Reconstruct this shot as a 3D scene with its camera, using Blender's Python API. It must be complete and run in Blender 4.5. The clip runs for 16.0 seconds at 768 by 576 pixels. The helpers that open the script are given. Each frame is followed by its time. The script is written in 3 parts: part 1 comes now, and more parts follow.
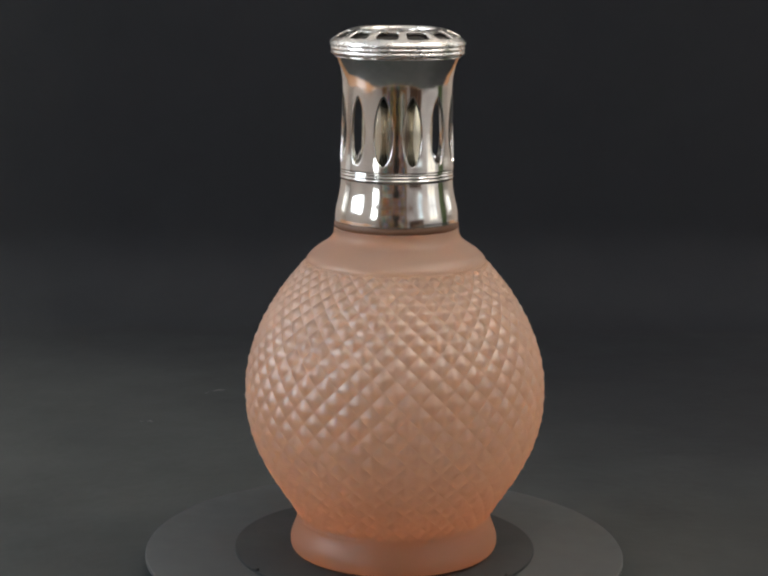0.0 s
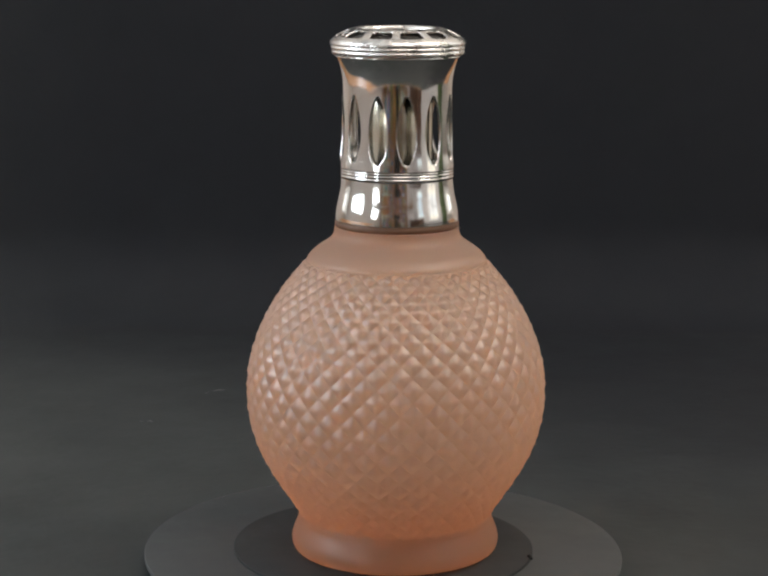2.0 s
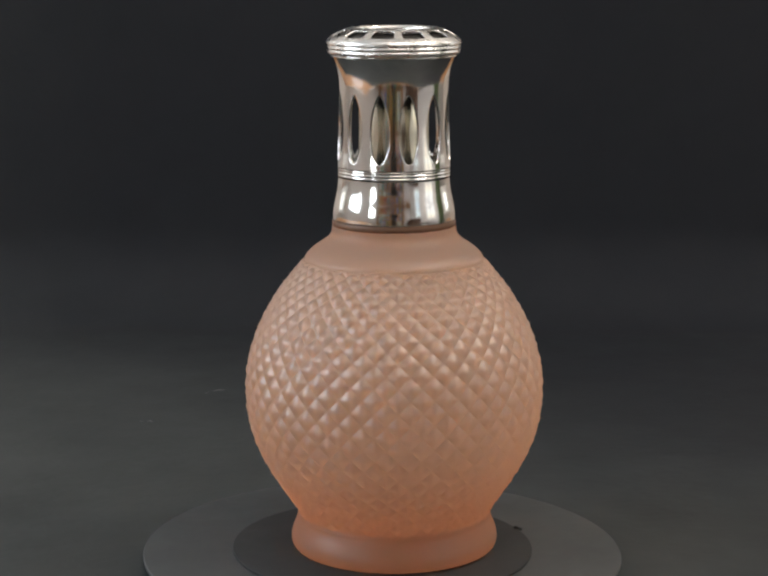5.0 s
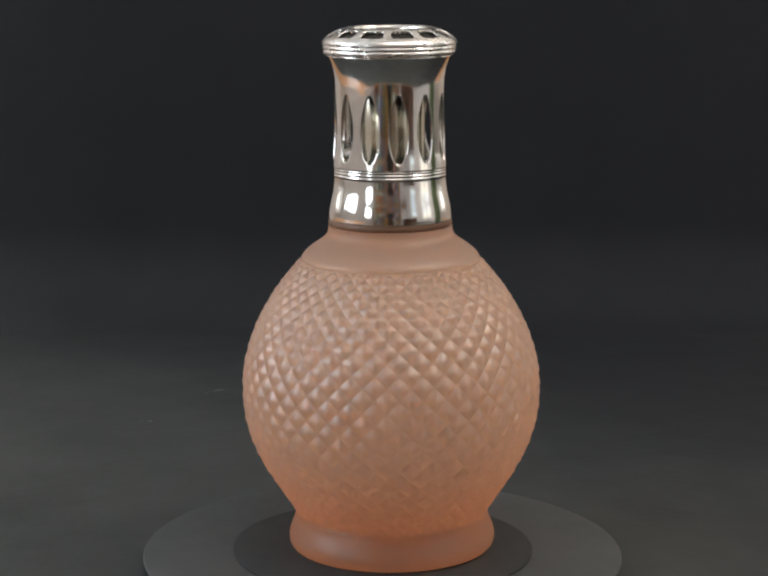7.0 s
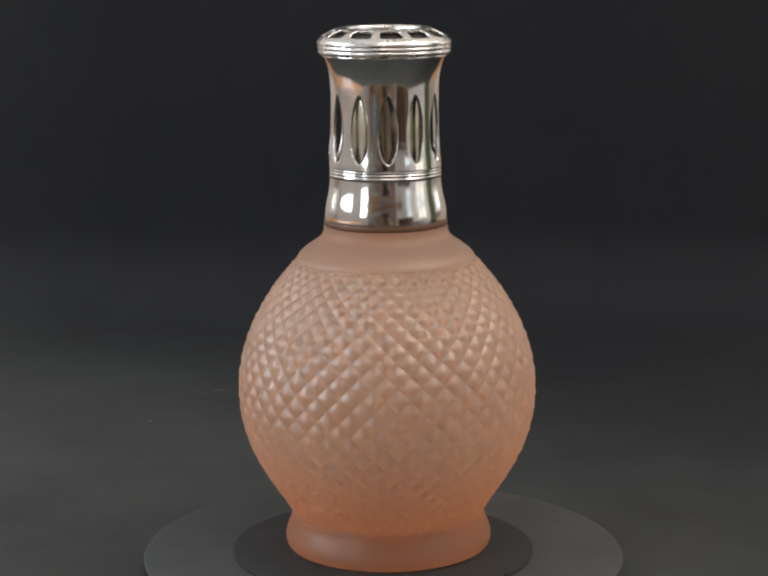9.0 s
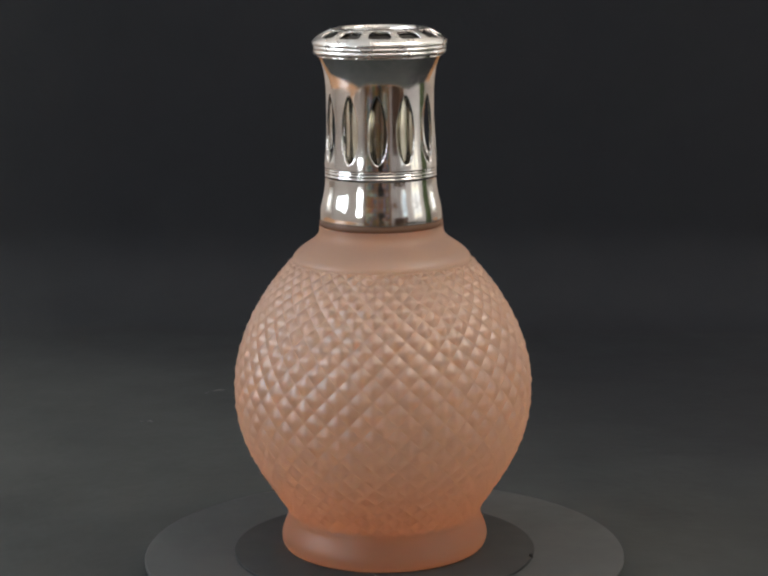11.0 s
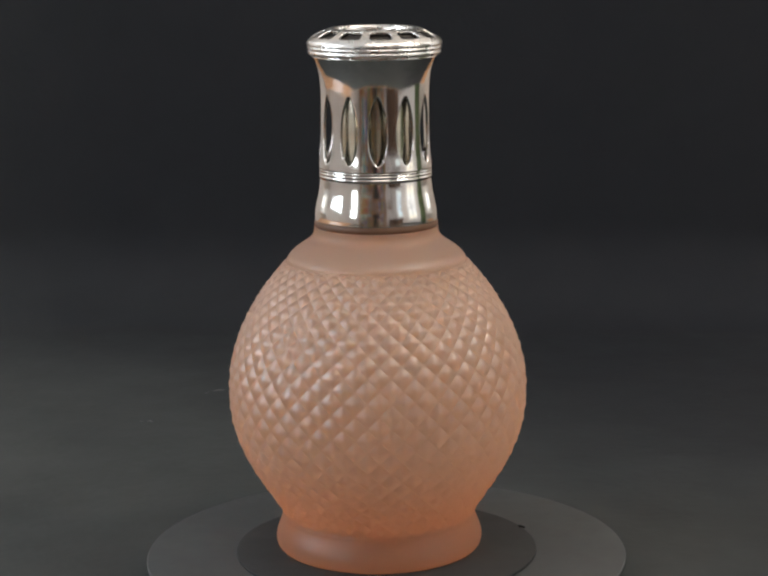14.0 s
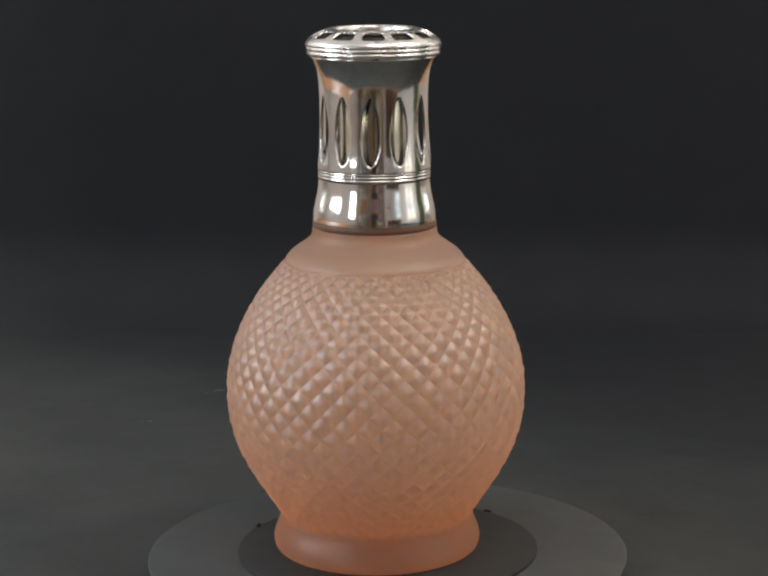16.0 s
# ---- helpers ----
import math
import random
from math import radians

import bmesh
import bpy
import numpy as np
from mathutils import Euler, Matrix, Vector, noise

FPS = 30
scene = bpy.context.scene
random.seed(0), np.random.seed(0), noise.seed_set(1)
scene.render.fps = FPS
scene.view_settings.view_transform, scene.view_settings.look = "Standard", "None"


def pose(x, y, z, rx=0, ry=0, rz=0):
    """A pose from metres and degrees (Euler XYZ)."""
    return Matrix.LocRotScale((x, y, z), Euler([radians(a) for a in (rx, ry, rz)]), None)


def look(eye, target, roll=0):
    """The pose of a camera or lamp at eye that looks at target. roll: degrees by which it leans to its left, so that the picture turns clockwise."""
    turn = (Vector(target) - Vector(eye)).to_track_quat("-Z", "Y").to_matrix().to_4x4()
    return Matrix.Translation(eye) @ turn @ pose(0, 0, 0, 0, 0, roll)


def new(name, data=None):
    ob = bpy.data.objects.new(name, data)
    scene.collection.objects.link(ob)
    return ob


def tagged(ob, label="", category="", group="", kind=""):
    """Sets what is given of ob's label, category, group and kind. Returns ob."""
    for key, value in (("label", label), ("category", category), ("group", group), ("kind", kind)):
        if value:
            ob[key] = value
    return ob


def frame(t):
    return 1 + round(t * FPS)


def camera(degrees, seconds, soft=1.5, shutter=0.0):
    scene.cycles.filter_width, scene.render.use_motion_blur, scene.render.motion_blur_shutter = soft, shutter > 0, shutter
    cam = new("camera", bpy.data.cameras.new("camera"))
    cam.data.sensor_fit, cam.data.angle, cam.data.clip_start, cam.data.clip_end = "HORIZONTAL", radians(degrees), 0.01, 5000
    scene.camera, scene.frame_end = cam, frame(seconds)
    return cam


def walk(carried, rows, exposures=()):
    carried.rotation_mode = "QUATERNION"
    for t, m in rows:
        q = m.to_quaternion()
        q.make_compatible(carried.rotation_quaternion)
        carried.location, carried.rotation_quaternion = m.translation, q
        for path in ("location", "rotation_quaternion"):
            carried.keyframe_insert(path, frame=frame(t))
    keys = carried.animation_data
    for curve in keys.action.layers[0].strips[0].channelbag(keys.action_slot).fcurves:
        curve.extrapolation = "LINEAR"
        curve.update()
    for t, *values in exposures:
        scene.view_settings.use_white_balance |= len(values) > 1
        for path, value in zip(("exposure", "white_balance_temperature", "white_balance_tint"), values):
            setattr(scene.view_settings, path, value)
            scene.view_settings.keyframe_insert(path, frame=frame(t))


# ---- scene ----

# ---- camera: stands still on a tripod before the table ----
cam = camera(22.5, 16.0, soft=2.5)
EYE = (0.0, -0.565, 0.1907)
PITCH = 11.2
walk(cam, [(0.0, pose(*EYE, 90 - PITCH, 0, 0)), (16.0, pose(*EYE, 90 - PITCH, 0, 0))],
     exposures=[(0.0, -0.28), (16.0, -0.28)])

# ---- the turning of the table ----
SPIN = 11.95         # degrees a second, counter-clockwise from above
AXIS_X = 0.0005      # the turntable's axis

# ---- light: daylight through the windows of the room, the east and north ones added ----
world = bpy.data.worlds.new("sky")
scene.world = world
world.use_nodes = True
wn = world.node_tree
sky = wn.nodes.new("ShaderNodeTexSky")
sky.sky_type, sky.sun_disc = "NISHITA", False
sky.sun_elevation, sky.sun_rotation = radians(35), radians(200)
wn.nodes["Background"].inputs["Strength"].default_value = 0.12
wn.links.new(sky.outputs["Color"], wn.nodes["Background"].inputs["Color"])

sun = new("sun", bpy.data.lights.new("sun", "SUN"))
sun.data.energy, sun.data.angle, sun.data.color = 1.0, radians(12), (1.0, 0.95, 0.88)
sun.matrix_world = look((-1.0, 2.0, 2.0), (0, 0, 0))


def window_light(name, m, w, h, power, colour):
    lamp = new(name, bpy.data.lights.new(name, "AREA"))
    lamp.data.shape, lamp.data.size, lamp.data.size_y = "RECTANGLE", w, h
    lamp.data.energy, lamp.data.color = power, colour
    lamp.matrix_world = m
    return lamp


# the room's inner faces, metres; z = 0 is the top of the turntable
X0, X1, Y0, Y1 = -1.75, 1.75, -3.0, 0.46
FLOOR, CEIL = -0.765, 1.75
TABLE = -0.0057
# windows in the side walls: (y from, y to, z from, z to)
WIN_FRONT = (-2.40, -1.65, 0.20, 0.90)
WIN_SIDE = (-0.75, 0.15, 0.32, 1.42)
# added window, no source known there: lights the edges of the glass
WIN_ADDED_EAST = (-0.95, -0.25, 0.0, 1.10)
WIN_RIGHT = (-2.1, -1.5, 0.22, 1.2)
# two more added windows, to light the glass from behind
WIN_ADDED_NORTH = ((-1.45, -0.72, 0.1, 1.2), (0.72, 1.45, 0.1, 1.2))   # x from, x to
LAMP_AT = (1.20, -0.30)
# a second lamp, added to whiten the cap from above
LAMP_FILL = (0.25, -0.95)
window_light("window_light_front", look((X0 - 0.15, -2.025, 0.55), (0, -1.5, 0.35)), 0.70, 0.66, 19, (0.84, 0.93, 1.0))
window_light("window_light_side", look((X0 - 0.15, -0.30, 0.87), (0, -0.25, 0.30)), 0.84, 1.04, 38, (0.80, 0.90, 1.0))
# added lamp for the edges of the glass
window_light("window_light_east", look((X1 + 0.15, -0.60, 0.55), (0, -0.5, 0.45)), 0.64, 1.04, 3, (1.0, 0.95, 0.86))
window_light("window_light_right", look((X1 + 0.15, -1.8, 0.71), (0, -1.8, 0.75)), 0.54, 0.92, 2, (0.80, 0.94, 1.0))
# added lamps behind the glass, for its edges
for p, q, z0, z1 in WIN_ADDED_NORTH:
    window_light("window_light_north", look(((p + q) / 2, Y1 + 0.15, 0.65), ((p + q) / 2, 0, 0.60)), q - p - 0.04, 1.05, 6, (0.97, 0.97, 0.95))
window_light("ceiling_light", look((*LAMP_AT, CEIL - 0.075), (*LAMP_AT, 0)), 0.5, 0.5, 24, (1.0, 0.90, 0.80))
# added fill: gives the chrome cap something bright to reflect
window_light("ceiling_light", look((*LAMP_FILL, CEIL - 0.075), (*LAMP_FILL, 0)), 0.9, 0.9, 11, (1.0, 0.92, 0.84))


# ---- materials ----
def material(name, colour, rough=0.5, metal=0.0, **more):
    m = bpy.data.materials.new(name)
    m.use_nodes = True
    b = m.node_tree.nodes["Principled BSDF"]
    b.inputs["Base Color"].default_value = (*colour, 1)
    b.inputs["Roughness"].default_value = rough
    b.inputs["Metallic"].default_value = metal
    for key, value in more.items():
        b.inputs[key.replace("_", " ")].default_value = value
    return m


def coords(m, scale):
    n = m.node_tree.nodes
    tc, mp = n.new("ShaderNodeTexCoord"), n.new("ShaderNodeMapping")
    mp.inputs["Scale"].default_value = scale
    m.node_tree.links.new(tc.outputs["Object"], mp.inputs["Vector"])
    return mp.outputs["Vector"]


def noise_of(m, scale, detail=3.0, stretch=(1, 1, 1), rough=0.55):
    t = m.node_tree.nodes.new("ShaderNodeTexNoise")
    t.inputs["Scale"].default_value, t.inputs["Detail"].default_value = scale, detail
    t.inputs["Roughness"].default_value = rough
    m.node_tree.links.new(coords(m, stretch), t.inputs["Vector"])
    return t.outputs["Fac"]


def ramp(m, fac, stops):
    r = m.node_tree.nodes.new("ShaderNodeValToRGB")
    r.color_ramp.elements[0].position, r.color_ramp.elements[1].position = stops[0][0], stops[-1][0]
    r.color_ramp.elements[0].color, r.color_ramp.elements[1].color = (*stops[0][1], 1), (*stops[-1][1], 1)
    for p, c in stops[1:-1]:
        r.color_ramp.elements.new(p).color = (*c, 1)
    m.node_tree.links.new(fac, r.inputs["Fac"])
    return r.outputs["Color"]


def into(m, socket, key):
    m.node_tree.links.new(socket, m.node_tree.nodes["Principled BSDF"].inputs[key])


def bump(m, fac, strength, distance):
    b = m.node_tree.nodes.new("ShaderNodeBump")
    b.inputs["Strength"].default_value, b.inputs["Distance"].default_value = strength, distance
    m.node_tree.links.new(fac, b.inputs["Height"])
    into(m, b.outputs["Normal"], "Normal")


def span(m, fac, lo, hi):
    r = m.node_tree.nodes.new("ShaderNodeMapRange")
    r.inputs["To Min"].default_value, r.inputs["To Max"].default_value = lo, hi
    m.node_tree.links.new(fac, r.inputs["Value"])
    return r.outputs["Result"]


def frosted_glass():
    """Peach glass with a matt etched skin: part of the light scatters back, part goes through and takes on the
    glass's orange. Light tinted by thick glass is put into the colour by height: deep orange foot, pale neck."""
    m = material("frosted_peach_glass", (0.8, 0.6, 0.5), 0.4, IOR=1.5)
    n, l = m.node_tree.nodes, m.node_tree.links
    # height mask for the colour that stands in for light in thick glass
    split, depth = n.new("ShaderNodeSeparateXYZ"), n.new("ShaderNodeMapRange")
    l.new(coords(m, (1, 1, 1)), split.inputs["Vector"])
    depth.interpolation_type = "SMOOTHSTEP"
    depth.inputs["From Min"].default_value, depth.inputs["From Max"].default_value = 0.040, 0.004
    l.new(split.outputs["Z"], depth.inputs["Value"])

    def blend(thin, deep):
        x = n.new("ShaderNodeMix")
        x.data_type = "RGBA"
        l.new(depth.outputs["Result"], x.inputs["Factor"])
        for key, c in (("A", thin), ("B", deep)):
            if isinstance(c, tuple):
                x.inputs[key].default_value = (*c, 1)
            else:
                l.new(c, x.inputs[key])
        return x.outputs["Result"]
    b = n["Principled BSDF"]
    b.inputs["Specular IOR Level"].default_value = 0.0
    b.inputs["Subsurface Weight"].default_value = 1.0
    b.inputs["Subsurface Radius"].default_value = (0.030, 0.025, 0.019)
    b.inputs["Subsurface Scale"].default_value = 1.0
    cloudy = ramp(m, noise_of(m, 45, 3), [(0.3, (0.87, 0.655, 0.52)), (0.7, (0.92, 0.71, 0.57))])
    g = n.new("ShaderNodeBsdfTranslucent")
    # second height mask: painted paler towards the neck
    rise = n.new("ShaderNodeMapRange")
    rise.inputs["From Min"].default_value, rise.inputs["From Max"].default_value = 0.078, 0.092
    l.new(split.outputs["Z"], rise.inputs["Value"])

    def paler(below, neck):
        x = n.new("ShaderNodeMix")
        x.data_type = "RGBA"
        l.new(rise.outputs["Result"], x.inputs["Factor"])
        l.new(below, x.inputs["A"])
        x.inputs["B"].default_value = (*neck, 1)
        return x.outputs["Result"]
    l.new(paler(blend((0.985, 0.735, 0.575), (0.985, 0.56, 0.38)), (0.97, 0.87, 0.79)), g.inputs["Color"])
    mix = n.new("ShaderNodeMixShader")
    mix.inputs[0].default_value = 0.82
    l.new(b.outputs[0], mix.inputs[1])
    l.new(g.outputs[0], mix.inputs[2])
    clear, body = n.new("ShaderNodeBsdfRefraction"), n.new("ShaderNodeMixShader")
    clear.inputs["Color"].default_value = (0.98, 0.50, 0.22, 1)
    clear.inputs["IOR"].default_value, clear.inputs["Roughness"].default_value = 1.42, 0.2
    # the refracting share rises with height, making the neck clearer than the globe
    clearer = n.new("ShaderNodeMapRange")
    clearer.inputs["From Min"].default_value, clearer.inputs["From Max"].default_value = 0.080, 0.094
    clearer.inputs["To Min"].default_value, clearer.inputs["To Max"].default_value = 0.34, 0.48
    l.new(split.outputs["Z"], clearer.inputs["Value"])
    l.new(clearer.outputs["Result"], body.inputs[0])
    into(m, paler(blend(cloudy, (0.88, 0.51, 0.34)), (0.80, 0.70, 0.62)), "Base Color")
    l.new(mix.outputs[0], body.inputs[1])
    l.new(clear.outputs[0], body.inputs[2])
    # satin gloss of the etched skin
    gloss, skin = n.new("ShaderNodeBsdfAnisotropic"), n.new("ShaderNodeMixShader")
    gloss.inputs["Color"].default_value = (0.95, 0.95, 0.95, 1)
    grain = n.new("ShaderNodeBump")
    grain.inputs["Strength"].default_value, grain.inputs["Distance"].default_value = 0.12, 0.0002
    l.new(noise_of(m, 1400, 2), grain.inputs["Height"])
    l.new(grain.outputs["Normal"], gloss.inputs["Normal"])
    l.new(span(m, noise_of(m, 160, 3), 0.36, 0.48), gloss.inputs["Roughness"])
    least = n.new("ShaderNodeMath")
    least.operation = "MINIMUM"
    l.new(span(m, depth.outputs["Result"], 0.095, 0.035), least.inputs[0])
    l.new(span(m, rise.outputs["Result"], 0.095, 0.030), least.inputs[1])
    l.new(least.outputs[0], skin.inputs[0])
    l.new(body.outputs[0], skin.inputs[1])
    l.new(gloss.outputs[0], skin.inputs[2])
    l.new(skin.outputs[0], n["Material Output"].inputs["Surface"])
    return m


def chrome(name="polished_chrome", smooth=0.07, worn=0.15, lo=0.64, hi=0.76):
    m = material(name, (0.86, 0.85, 0.83), 0.07, 1.0)
    into(m, ramp(m, noise_of(m, 90, 3), [(0.3, (lo, lo * 0.96, lo * 0.92)), (0.7, (hi, hi * 0.96, hi * 0.92))]), "Base Color")
    into(m, span(m, noise_of(m, 220, 4), smooth, worn), "Roughness")
    bump(m, noise_of(m, 150, 3), 0.16, 0.0004)
    return m


def brass():
    m = material("burner_brass", (0.62, 0.58, 0.48), 0.2, 1.0)
    into(m, span(m, noise_of(m, 300, 3), 0.10, 0.28), "Roughness")
    return m


def ceramic():
    m = material("burner_ceramic", (0.74, 0.70, 0.60), 0.7)
    into(m, ramp(m, noise_of(m, 400, 4), [(0.3, (0.62, 0.56, 0.44)), (0.7, (0.80, 0.77, 0.68))]), "Base Color")
    bump(m, noise_of(m, 1500, 3), 0.3, 0.0003)
    return m


def black_sheet():
    """Deep black paper; light falling off to the back and right is put into its colour: grey in front, with a cloudy
    border.
    """
    m = material("black_backdrop_paper", (0.03, 0.03, 0.03), 0.8, Specular_IOR_Level=0.25)
    n, l = m.node_tree.nodes, m.node_tree.links
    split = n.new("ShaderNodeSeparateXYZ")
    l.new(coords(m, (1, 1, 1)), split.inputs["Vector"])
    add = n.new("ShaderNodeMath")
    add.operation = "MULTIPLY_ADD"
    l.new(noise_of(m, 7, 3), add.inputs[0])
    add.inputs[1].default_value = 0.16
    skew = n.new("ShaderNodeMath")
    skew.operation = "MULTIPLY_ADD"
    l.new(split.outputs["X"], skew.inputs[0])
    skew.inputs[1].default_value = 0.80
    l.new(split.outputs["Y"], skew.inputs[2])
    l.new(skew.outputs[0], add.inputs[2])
    # mask of the painted light falloff: grey near, black far and right
    falloff = n.new("ShaderNodeMapRange")
    falloff.interpolation_type = "SMOOTHSTEP"
    falloff.inputs["From Min"].default_value, falloff.inputs["From Max"].default_value = 0.40, 0.06
    l.new(add.outputs[0], falloff.inputs["Value"])
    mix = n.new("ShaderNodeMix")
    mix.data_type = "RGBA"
    l.new(falloff.outputs["Result"], mix.inputs["Factor"])
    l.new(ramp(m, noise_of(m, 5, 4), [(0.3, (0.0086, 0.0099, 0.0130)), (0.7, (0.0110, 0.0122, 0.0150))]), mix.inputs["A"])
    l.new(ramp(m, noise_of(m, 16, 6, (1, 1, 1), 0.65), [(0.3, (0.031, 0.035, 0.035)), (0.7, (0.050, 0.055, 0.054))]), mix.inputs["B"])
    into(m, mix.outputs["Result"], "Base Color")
    into(m, span(m, noise_of(m, 40, 4), 0.7, 0.9), "Roughness")
    bump(m, noise_of(m, 260, 4), 0.25, 0.0006)
    return m


def black_plastic(name, lo, hi, rough):
    m = material(name, hi, rough)
    into(m, ramp(m, noise_of(m, 30, 5), [(0.3, lo), (0.7, hi)]), "Base Color")
    into(m, span(m, noise_of(m, 120, 4), rough - 0.08, rough + 0.12), "Roughness")
    bump(m, noise_of(m, 900, 2), 0.15, 0.0003)
    return m


def plaster(name, lo, hi):
    m = material(name, hi, 0.9)
    into(m, ramp(m, noise_of(m, 2.2, 5), [(0.3, lo), (0.7, hi)]), "Base Color")
    bump(m, noise_of(m, 60, 4), 0.2, 0.003)
    return m


def wood(name, dark, light, scale=3.0, rough=0.4):
    m = material(name, light, rough)
    grain = noise_of(m, scale, 6, (1, 14, 14), 0.6)
    into(m, ramp(m, grain, [(0.25, dark), (0.75, light)]), "Base Color")
    into(m, span(m, noise_of(m, 9, 3), rough - 0.1, rough + 0.15), "Roughness")
    bump(m, grain, 0.15, 0.002)
    return m


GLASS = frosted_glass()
SATIN = chrome("satin_chrome", 0.22, 0.34, 0.80, 0.90)
CHROME, BRASS, CERAMIC = chrome(), brass(), ceramic()
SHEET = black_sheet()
DISC = black_plastic("black_satin_plastic", (0.047, 0.051, 0.052), (0.060, 0.064, 0.065), 0.52)
MAT = black_plastic("black_rubber", (0.009, 0.010, 0.0105), (0.014, 0.015, 0.0155), 0.72)
SOOT = black_plastic("black_crumb", (0.002, 0.002, 0.002), (0.004, 0.004, 0.004), 0.8)
WALL = plaster("beige_wall_paint", (0.70, 0.67, 0.65), (0.78, 0.75, 0.73))
NORTHWALL = plaster("cream_wall_paint", (0.64, 0.62, 0.58), (0.72, 0.70, 0.66))
PALEWALL = plaster("pale_wall_paint", (0.74, 0.73, 0.75), (0.81, 0.80, 0.82))
CEILING = plaster("white_ceiling_paint", (0.78, 0.78, 0.77), (0.84, 0.84, 0.83))
PARQUET = wood("greyed_parquet", (0.26, 0.21, 0.18), (0.40, 0.34, 0.30), 2.0)
TABLEWOOD = wood("honey_table_wood", (0.34, 0.15, 0.05), (0.52, 0.26, 0.10), 3.0)
NECKRING = black_plastic("brown_neckring", (0.13, 0.062, 0.035), (0.18, 0.09, 0.05), 0.5)
LINT = black_plastic("grey_lint", (0.10, 0.10, 0.10), (0.15, 0.15, 0.15), 0.8)
GREENCLOTH = black_plastic("green_cloth", (0.09, 0.13, 0.06), (0.15, 0.20, 0.09), 0.9)
DARKWOOD = wood("dark_walnut", (0.05, 0.025, 0.015), (0.12, 0.06, 0.035), 4.0)
BOOKS = [black_plastic("book_cloth", tuple(0.75 * q for q in c), c, 0.6) for c in
         ((0.45, 0.08, 0.05), (0.55, 0.27, 0.05), (0.06, 0.36, 0.34), (0.08, 0.24, 0.55), (0.7, 0.66, 0.55), (0.12, 0.11, 0.10), (0.42, 0.42, 0.12), (0.75, 0.75, 0.78))]
DARKMETAL = black_plastic("smoked_metal", (0.02, 0.017, 0.014), (0.035, 0.03, 0.026), 0.45)
WHITEWOOD = material("white_window_paint", (0.8, 0.8, 0.78), 0.4)


# ---- mesh helpers ----
def part(name, bm, mat, parent=None, label="", smooth=True):
    me = bpy.data.meshes.new(name)
    bmesh.ops.recalc_face_normals(bm, faces=bm.faces[:])
    for f in bm.faces:
        f.smooth = smooth
    bm.to_mesh(me)
    bm.free()
    me.materials.append(mat)
    ob = new(name, me)
    if parent:
        ob.parent = parent
    if label:
        ob["label"] = label
    return ob


def thing(name, m, label, category, group=""):
    ob = new(name)
    ob.matrix_world = m
    ob.empty_display_size = 0.02
    return tagged(ob, label, category, group)


def lathe(profile, n=128, close=False):
    """A surface of revolution from (radius, height) in metres."""
    bm = bmesh.new()
    rings = []
    for r, z in profile:
        if r < 1e-6:
            rings.append([bm.verts.new((0, 0, z))])
        else:
            rings.append([bm.verts.new((r * math.cos(2 * math.pi * i / n), r * math.sin(2 * math.pi * i / n), z)) for i in range(n)])
    pairs = list(zip(rings, rings[1:])) + ([(rings[-1], rings[0])] if close else [])
    for a, b in pairs:
        for i in range(n):
            j = (i + 1) % n
            if len(a) == 1 and len(b) == 1:
                continue
            if len(a) == 1:
                bm.faces.new((a[0], b[j], b[i]))
            elif len(b) == 1:
                bm.faces.new((a[i], a[j], b[0]))
            else:
                bm.faces.new((a[i], a[j], b[j], b[i]))
    return bm


def box(x0, x1, y0, y1, z0, z1, bevel=0.0, bm=None):
    bm = bm or bmesh.new()
    made = bmesh.ops.create_cube(bm, size=1.0)["verts"]
    for v in made:
        v.co = Vector(((x0 + x1) / 2 + v.co.x * (x1 - x0), (y0 + y1) / 2 + v.co.y * (y1 - y0), (z0 + z1) / 2 + v.co.z * (z1 - z0)))
    if bevel:
        edges = list({e for v in made for e in v.link_edges})
        bmesh.ops.bevel(bm, geom=edges, offset=bevel, segments=2, affect="EDGES", profile=0.5)
    return bm


def rounded(points, steps=4):
    """Points of a profile, run through smoothly (Catmull-Rom)."""
    p = [Vector(q) for q in points]
    out = []
    for i in range(len(p) - 1):
        a, b, c, d = p[max(i - 1, 0)], p[i], p[i + 1], p[min(i + 2, len(p) - 1)]
        for k in range(steps):
            t = k / steps
            out.append(tuple(0.5 * ((2 * b) + (c - a) * t + (2 * a - 5 * b + 4 * c - d) * t * t + (3 * b - a - 3 * c + d) * t ** 3)))
    return out + [tuple(p[-1])]


def mm(points):
    return [(r / 1000, z / 1000) for r, z in points]


# ---- the room ----
def wall_with_windows(name, axis, at, depth, lo, hi, holes, mat=None, label="plain beige painted room wall"):
    """A wall across x (axis 'x') or y, with rectangular openings right through it."""
    bm = bmesh.new()
    a0, a1 = sorted((at, at + depth))

    def block(p, q, z0, z1):
        if axis == "x":
            box(a0, a1, p, q, z0, z1, bm=bm)
        else:
            box(p, q, a0, a1, z0, z1, bm=bm)
    edge = lo
    for p, q, z0, z1 in sorted(holes):
        block(edge, p, FLOOR, CEIL)
        block(p, q, FLOOR, z0)
        block(p, q, z1, CEIL)
        edge = q
    block(edge, hi, FLOOR, CEIL)
    return tagged(part(name, bm, mat or WALL, smooth=False), label, "wall", kind="structure")


